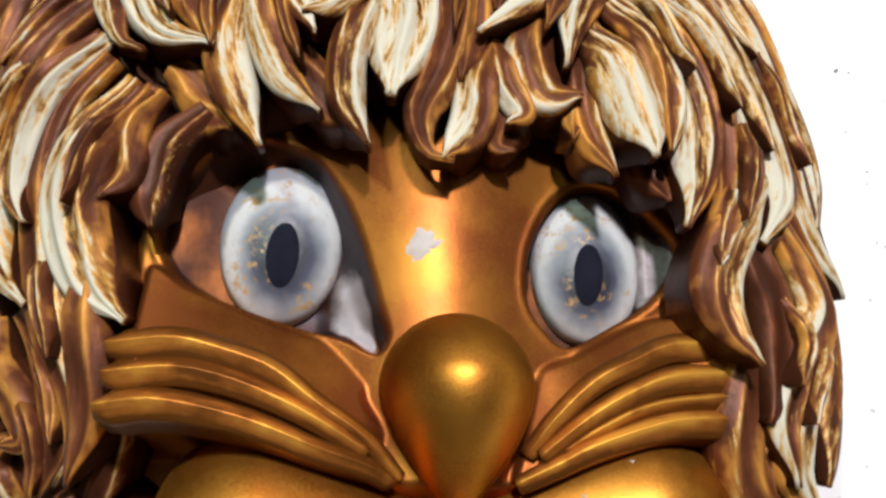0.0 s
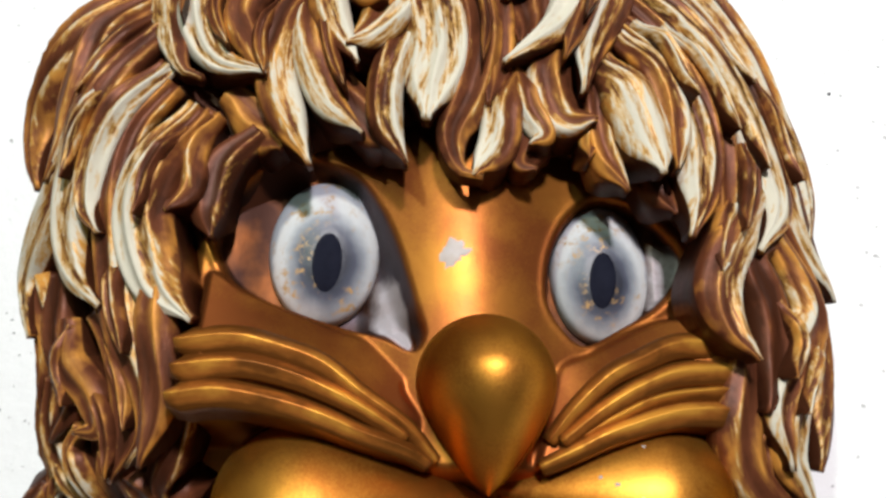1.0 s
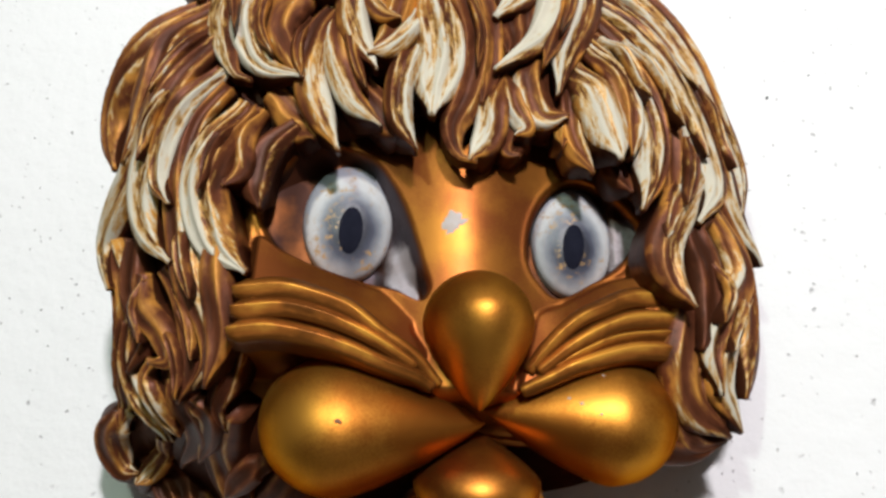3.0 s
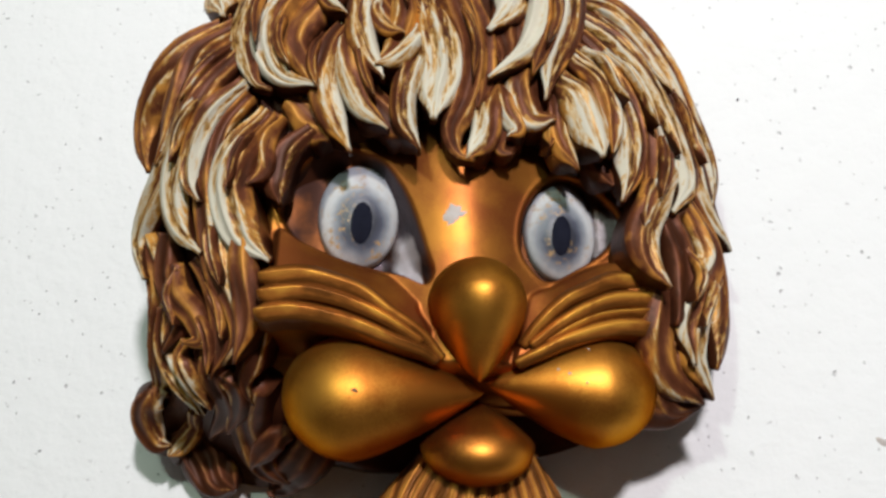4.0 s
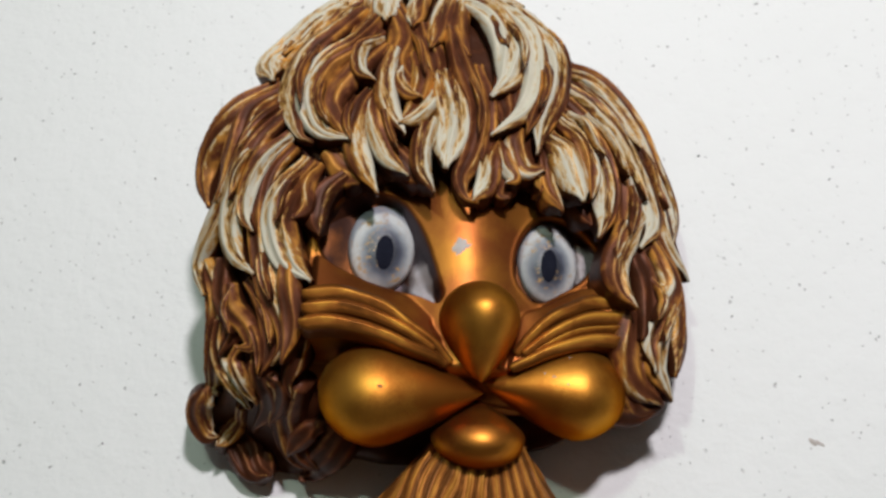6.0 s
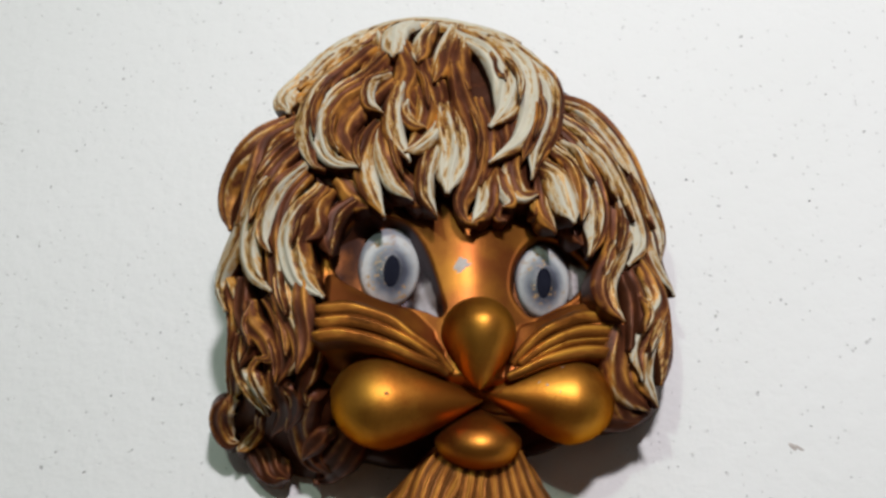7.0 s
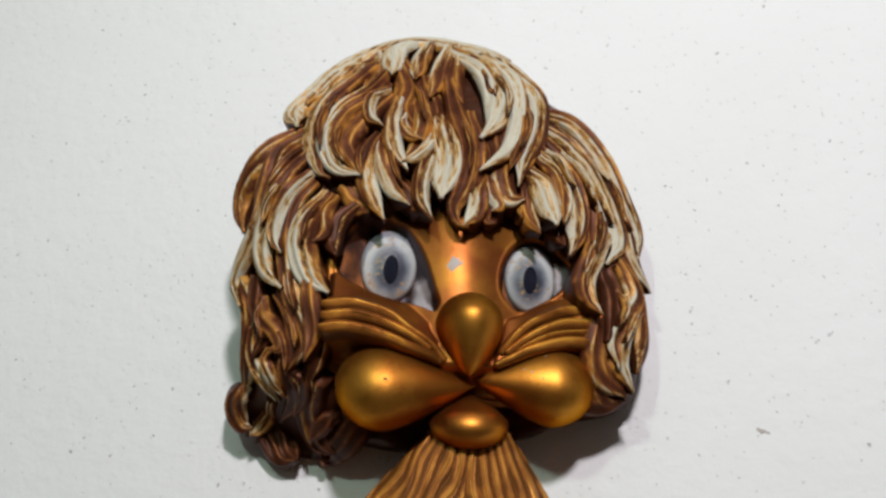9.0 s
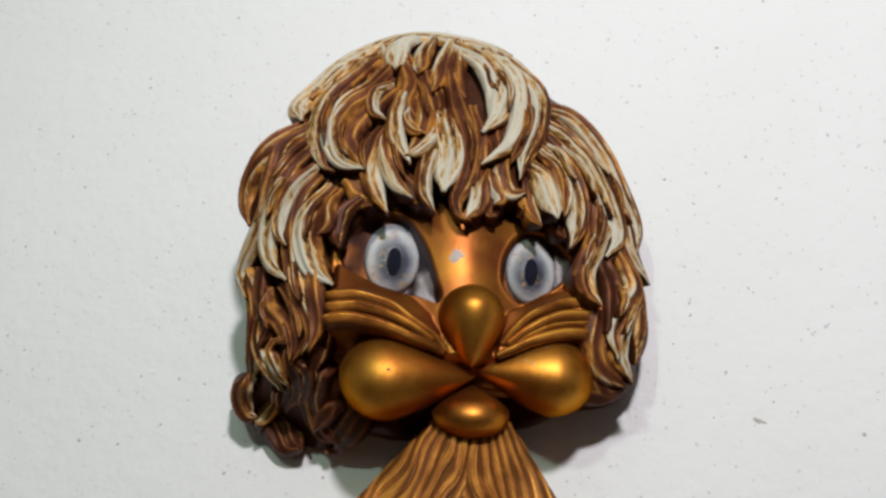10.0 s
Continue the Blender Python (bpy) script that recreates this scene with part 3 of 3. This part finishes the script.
lock("fringe_lock", [(-20, 143), (-14, 104), (-14, 74), (-18, 50)], 18, 10, 0.0, 0.1, 0)
lock("fringe_lock", [(-6, 74), (-11, 51), (-14, 32), (-25, 14)], 17, 14, 0.1, 0.8, 1)
lock("fringe_lock", [(-6, 77), (1, 53), (7, 38), (0, 31)], 13, 10, 0.0, 0.7, 1)
lock("fringe_lock", [(7, 72), (7, 48), (-2, 27), (4, 22)], 17, 4, 0.0, 0.0, 0)
lock("fringe_lock", [(-35, 230), (-5, 204), (9, 165), (7, 130), (-10, 107)], 28, 10, 0.6, 1.1, 1)
lock("fringe_lock", [(5, 146), (5, 107), (-2, 85)], 27, 6, 0.0, 0.0, 0)
lock("fringe_lock", [(-2, 220), (24, 182), (28, 136), (17, 97), (-11, 70)], 19, 14, 0.8, 1.2, 1)
lock("fringe_lock", [(15, 209), (44, 163), (43, 122), (30, 83), (25, 57)], 23, 12, 1.0, 0.8, 1)
lock("fringe_lock", [(24, 162), (35, 136), (27, 103), (16, 72)], 13, 15, 0.0, 0.1, 0)
lock("fringe_lock", [(20, 92), (11, 69), (17, 48), (31, 45)], 20, 9, 0.1, 0.5, 1)
lock("fringe_lock", [(28, 71), (32, 54), (27, 27)], 11, 6, 0.0, 0.1, 1)
lock("mane_lock", [(-175, 126), (-211, 102), (-232, 70), (-234, 47), (-224, 21)], 25, 3, 0.12, 0.12, -1)
lock("mane_lock", [(-172, 117), (-196, 94), (-208, 60), (-212, 38), (-218, 22)], 20, 5, 0.0, 0.2, -1)
lock("mane_lock", [(-166, 109), (-189, 77), (-203, 50), (-215, 22), (-228, 2), (-234, -17), (-223, -45)], 22, 7, 0.0, 0.9, 0)
lock("mane_lock", [(-166, 97), (-189, 64), (-203, 33), (-208, 1), (-200, -23), (-183, -40)], 21, 12, 0.2, 0.9, 0)
lock("mane_lock", [(-163, 73), (-184, 47), (-194, 23), (-195, 5), (-186, -9)], 15, 15, 0.6, 0.9, -1)
lock("mane_lock", [(-160, 64), (-176, 41), (-184, 10), (-181, -24), (-174, -50), (-162, -74), (-159, -93), (-166, -106)], 18, 13, 0.0, 0.5, -1)
lock("mane_lock", [(-146, 51), (-162, 27), (-170, -1), (-160, -31), (-140, -50)], 25, 18, 0.2, 1.0, 1)
lock("mane_lock", [(-141, 51), (-151, 30), (-151, 12), (-157, -0)], 17, 10, 0.0, 0.1, 0)
lock("mane_lock", [(-120, 43), (-137, 26), (-142, 7), (-137, -10)], 17, 3, 0.0, 0.0, -1)
lock("mane_lock", [(-135, 64), (-123, 51), (-109, 33)], 22, 0, 0.0, 0.2, 0)
lock("mane_lock", [(-231, -10), (-217, -51), (-217, -84), (-218, -119)], 23, 3, 0.1, 0.3, -1)
lock("mane_lock", [(-212, -18), (-213, -43), (-200, -71), (-207, -92)], 22, 6, 0.0, 0.0, 0)
lock("mane_lock", [(-203, -40), (-201, -61), (-188, -77), (-182, -90), (-192, -91)], 16, 12, 0.2, 0.1, 0)
lock("mane_lock", [(-189, -39), (-174, -64), (-170, -91), (-175, -112)], 17, 9, 0.0, 0.0, 0)
lock("mane_lock", [(-211, -64), (-212, -87), (-203, -107), (-182, -131)], 17, 8, 0.2, 0.6, -1)
lock("mane_lock", [(-193, -87), (-197, -98), (-190, -114), (-176, -130)], 12, 14, 0.3, 0.7, 0)
lock("mane_lock", [(-217, -104), (-225, -123), (-219, -142), (-209, -145)], 19, 8, 0.3, 0.4, -1)
lock("mane_lock", [(-193, -126), (-197, -134), (-210, -152)], 14, 8, 0.3, 0.6, 0)
lock("mane_lock", [(-183, -83), (-179, -107), (-171, -130), (-182, -143)], 22, 5, 0.0, 0.0, 0)
lock("mane_lock", [(-169, -109), (-161, -124), (-168, -143)], 15, 9, 0.0, 0.0, 1)
lock("mane_lock", [(-157, -51), (-149, -74), (-150, -96), (-156, -114), (-150, -128)], 15, 4, 0.0, 0.0, -1)
lock("mane_lock", [(-151, -118), (-158, -139), (-149, -160), (-129, -172)], 29, 2, 0.0, 0.0, 0)
lock("mane_lock", [(-199, -134), (-187, -155), (-165, -173)], 29, 2, 0.0, 0.0, 0)
lock("mane_lock", [(-130, -145), (-142, -152), (-154, -162)], 17, 8, 0.0, 0.0, 0)
lock("mane_lock", [(-110, -138), (-119, -163), (-144, -176)], 29, 2, 0.0, 0.0, 0)
lock("mane_lock", [(86, -102), (101, -118), (123, -125)], 27, -2, 0.0, 0.0, 0)
lock("mane_lock", [(72, -127), (96, -130), (121, -126)], 22, -5, 0.0, 0.0, 0)
lock("mane_lock", [(45, 152), (83, 144), (115, 108), (135, 68), (148, 38), (140, 5)], 23, 2, 0.2, 0.6, 1)
lock("mane_lock", [(46, 135), (81, 110), (104, 74), (118, 39), (121, 13), (104, -11)], 23, 8, 0.4, 1.0, 1)
lock("mane_lock", [(70, 120), (96, 83), (109, 56), (113, 30)], 13, 10, 0.6, 0.9, 0)
lock("mane_lock", [(46, 126), (75, 97), (93, 60), (93, 20), (84, -13)], 18, 6, 0.3, 0.1, -1)
lock("mane_lock", [(41, 108), (70, 77), (80, 46), (78, 14), (69, -10)], 23, 13, 0.3, 0.7, 1)
lock("mane_lock", [(43, 95), (61, 72), (68, 43), (64, 20)], 15, 15, 0.7, 0.5, -1)
lock("mane_lock", [(34, 81), (45, 61), (53, 38), (57, 17)], 24, 17, 0.55, 1.15, 0)
lock("mane_lock", [(28, 79), (34, 56), (36, 30), (43, 11)], 15, 8, 0.0, 0.3, -1)
lock("mane_lock", [(51, 49), (60, 27), (67, 5)], 17, 0, 0.0, 0.0, 0)
lock("mane_lock", [(117, 72), (131, 35), (139, 3), (153, -23)], 15, 6, 0.3, 0.8, 1)
lock("mane_lock", [(111, 22), (97, -1), (84, -27), (87, -48), (96, -62)], 20, 14, 0.6, 0.4, -1)
lock("mane_lock", [(97, 17), (88, -7), (82, -24)], 12, 12, 0.8, 0.8, -1)
lock("mane_lock", [(120, 2), (106, -10), (113, -33), (113, -60), (102, -82)], 22, 7, 0.0, 0.0, 0)
lock("mane_lock", [(117, 5), (131, -16), (137, -36), (123, -61), (111, -81), (113, -105)], 21, 10, 0.0, 0.6, 1)
lock("mane_lock", [(125, 10), (142, -29), (147, -65), (133, -103)], 21, 5, 0.0, 0.2, 1)
lock("mane_lock", [(142, -42), (123, -71), (117, -97), (123, -113), (128, -122)], 18, 10, 0.2, 0.8, -1)
lock("mane_lock", [(97, -58), (94, -86), (101, -110), (123, -124)], 22, 4, 0.0, 0.1, 1)
lock("mane_lock", [(112, -79), (106, -99), (118, -119)], 23, 3, 0.0, 0.0, 0)
lock("mane_lock", [(-151, 40), (-165, 18), (-168, -5)], 7, 21, 0.2, 0.3, 0)
lock("mane_lock", [(-188, 64), (-202, 39), (-206, 17)], 7, 15, 0.6, 0.7, 0)
lock("mane_lock", [(-180, -13), (-178, -39), (-169, -62)], 8, 17, 0.6, 0.5, 0)
lock("mane_lock", [(-209, -99), (-198, -116), (-184, -131)], 6, 14, 0.6, 0.6, 0)
lock("mane_lock", [(-191, -69), (-179, -87), (-175, -111)], 7, 15, 0.1, 0.2, 0)
lock("mane_lock", [(-200, -43), (-206, -60), (-198, -80)], 6, 13, 0.4, 0.3, 0)
lock("mane_lock", [(-173, 102), (-192, 79), (-202, 56)], 7, 9, 0.1, 0.3, 0)
lock("mane_lock", [(-182, -52), (-172, -73), (-167, -92)], 6, 13, 0.1, 0.2, 0)
lock("mane_lock", [(68, 102), (89, 73), (97, 44)], 6, 14, 0.9, 0.8, 0)
lock("mane_lock", [(52, 100), (66, 82), (76, 56)], 7, 19, 0.9, 0.8, 0)
lock("mane_lock", [(103, 43), (103, 17), (94, -5)], 7, 16, 0.5, 0.5, 0)
lock("mane_lock", [(137, -45), (129, -64), (119, -82)], 6, 15, 0.6, 0.7, 0)
lock("mane_lock", [(114, -31), (123, -50), (113, -68)], 7, 15, 0.4, 0.7, 0)
lock("mane_lock", [(116, 82), (127, 55), (134, 29)], 6, 10, 0.6, 0.6, 0)
lock("mane_lock", [(63, 134), (92, 106), (112, 75)], 6, 7, 0.5, 0.7, 0)
lock("fringe_lock", [(-115, 109), (-122, 86), (-118, 63)], 7, 15, 0.1, 0.3, 0)
lock("fringe_lock", [(-139, 127), (-144, 99), (-135, 76)], 6, 17, 0.2, 0.4, 0)
lock("fringe_lock", [(-97, 106), (-90, 80), (-82, 55)], 6, 17, 0.3, 0.3, 0)
lock("fringe_lock", [(-29, 134), (-19, 99), (-21, 68)], 5, 18, 0.3, 0.3, 0)
lock("fringe_lock", [(34, 150), (35, 120), (26, 93)], 6, 18, 0.3, 0.4, 0)
lock("fringe_lock", [(-73, 176), (-65, 153), (-62, 125)], 6, 13, 0.1, 0.1, 0)
lock("fringe_lock", [(5, 192), (18, 160), (16, 132)], 7, 17, 0.5, 0.7, 0)
lock("fringe_lock", [(-147, 161), (-159, 125), (-157, 92)], 6, 16, 0.3, 0.2, 0)


lock("mane_lock", [(-158, -14), (-159, -45), (-154, -78), (-158, -108)], 17, 21, 0.0, 0.1, 0)


# beard
def beard():
    """A solid fan of beard under the chin, carved with wavy strands that part along its middle."""
    nx, nz = 260, 150
    gu, gz = np.meshgrid(np.linspace(-1, 1, nx + 1), np.linspace(-0.150, -0.305, nz + 1))
    left = -0.063 + 0.90 * (gz + 0.166)
    right = 0.036 - 0.62 * (gz + 0.166)
    taper = np.sqrt(np.clip((gz + 0.306) / 0.03, 0, 1))
    middle = 0.5 * (left + right)
    gx = middle + gu * 0.5 * (right - left) * taper
    off, down = gx - middle, -0.150 - gz
    sway = np.array([[noise.noise(Vector((x * 26, z * 14, 2.0))) for x, z in zip(a, b)] for a, b in zip(gx, gz)])
    fleck = np.array([[noise.noise(Vector((x * 70, z * 30, 7.0))) for x, z in zip(a, b)] for a, b in zip(gx, gz)])
    across = np.abs(off) * (1 - 1.6 * down) - 0.30 * down + 0.0120 * sway + 0.0022 * fleck
    phase = across / 0.0092 + np.where(off > 0, 0.37, 0.0)
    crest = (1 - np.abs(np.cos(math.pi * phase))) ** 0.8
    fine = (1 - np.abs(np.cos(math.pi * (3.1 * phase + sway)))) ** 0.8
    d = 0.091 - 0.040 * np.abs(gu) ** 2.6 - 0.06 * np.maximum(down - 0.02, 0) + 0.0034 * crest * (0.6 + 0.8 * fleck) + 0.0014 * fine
    d[0, :] = 0.06
    verts = np.stack([gx, -d, gz], -1).reshape(-1, 3).tolist()
    flow = np.stack([down * 48, across * 130, np.zeros_like(down)], -1).reshape(-1, 3)
    faces = []
    for k in range(nz):
        for i in range(nx):
            a = k * (nx + 1) + i
            faces.append((a, a + 1, a + nx + 2, a + nx + 1))
    rim = [k * (nx + 1) for k in range(nz + 1)] + [nz * (nx + 1) + i for i in range(1, nx + 1)] + [k * (nx + 1) + nx for k in range(nz - 1, -1, -1)] + list(range(nx - 1, 0, -1))
    back = len(verts)
    for a in rim:
        x, y, z = verts[a]
        verts.append((middle[0, 0] + (x - middle[0, 0]) * 0.9, wall_depth(x) - 0.004, z))
    n = len(rim)
    for k in range(n):
        faces.append((rim[k], rim[(k + 1) % n], back + (k + 1) % n, back + k))
    pad = np.zeros((n, 3))
    crest = np.concatenate([crest.ravel(), np.zeros(n)])
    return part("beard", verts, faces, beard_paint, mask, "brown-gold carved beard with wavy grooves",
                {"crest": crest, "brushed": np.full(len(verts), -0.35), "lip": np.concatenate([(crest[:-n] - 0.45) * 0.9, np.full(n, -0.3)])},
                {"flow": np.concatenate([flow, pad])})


beard()

# flaws in the paint
def flaw(name, x, z, wide, tall, surface, mat, label, lumps=0.3, turn=0.0):
    """A small ragged patch lying on a surface; surface gives its distance out from the mask's plane."""
    segs, rings = 28, 4
    verts, faces = [], []
    for k in range(rings + 1):
        for i in range(segs):
            a = 2 * math.pi * i / segs
            r = k / rings * (1 + lumps * noise.noise(Vector((2.2 * math.cos(a), 2.2 * math.sin(a), 90 * x + 70 * z))) * 2)
            u, v = r * wide * math.cos(a), r * tall * math.sin(a)
            px, pz = x + u * math.cos(turn) - v * math.sin(turn), z + u * math.sin(turn) + v * math.cos(turn)
            verts.append((px, -surface(px, pz) - 0.0007 * (1 - (k / rings) ** 4) + 0.0002, pz))
    for k in range(rings):
        for i in range(segs):
            j = (i + 1) % segs
            faces.append((k * segs + i, k * segs + j, k * segs + segs + j, k * segs + segs + i))
    return part(name, verts, faces, mat, mask if name == "paint_chip" else wall, label)


flaw("paint_chip", -0.0305, -0.0135, 0.0068, 0.0055, face_depth, chip_paint, "bare pale chip in the gold paint", 0.5, radians(35))


def lying_on(ob):
    """The distance of a part's surface out from the mask's plane."""
    tree = BVHTree.FromPolygons([v.co for v in ob.data.vertices], [p.vertices for p in ob.data.polygons])

    def out(x, z):
        hit = tree.ray_cast(Vector((x, -0.5, z)), Vector((0, 1, 0)))[0]
        return -hit.y if hit else 0.1
    return out


flaw("paint_chip", -0.0885, -0.1265, 0.0022, 0.0014, lying_on(cheek_a), dent_paint, "small dark dent in the gold", 0.4)
for x, z, r in ((0.0190, -0.0985, 0.0016), (0.0290, -0.1090, 0.0010), (0.0350, -0.1120, 0.0013), (0.0480, -0.0960, 0.0008), (0.0440, -0.1180, 0.0010)):
    flaw("paint_chip", x, z, r, 0.7 * r, lying_on(cheek_b), chip_paint, "tiny pale chip in the gold paint", 0.5, 6 * x)

# specks and smears in the plaster
for x, z, r in ((0.1967, 1.738, 1.3), (0.2030, 1.7365, 0.9), (0.226, 1.754, 0.9), (0.224, 1.696, 0.8), (0.222, 1.485, 0.9), (0.306, 1.710, 1.3),
                (0.311, 1.722, 1.1), (-0.341, 1.593, 0.8), (-0.332, 1.608, 0.9), (-0.307, 1.599, 1.1), (-0.292, 1.600, 0.9), (-0.284, 1.617, 1.0),
                (-0.298, 1.573, 0.8), (-0.347, 1.538, 1.3), (-0.319, 1.487, 1.4), (-0.266, 1.557, 0.9), (-0.323, 1.692, 0.9), (-0.334, 1.733, 0.9),
                (-0.273, 1.728, 1.0), (-0.428, 1.805, 1.3), (-0.420, 1.812, 0.9), (-0.482, 1.570, 1.3), (-0.468, 1.548, 1.1)):
    flaw("speck", x, z, r / 1000, 0.75 * r / 1000, lambda x, z: 0.0, pupil_paint if z == 1.738 else speck_paint, "", 0.4, random.random() * 3)
flaw("smear", 0.263, 1.481, 0.0052, 0.0022, lambda x, z: 0.0, chip_paint, "greyish smear on the plaster", 0.5, radians(-18))
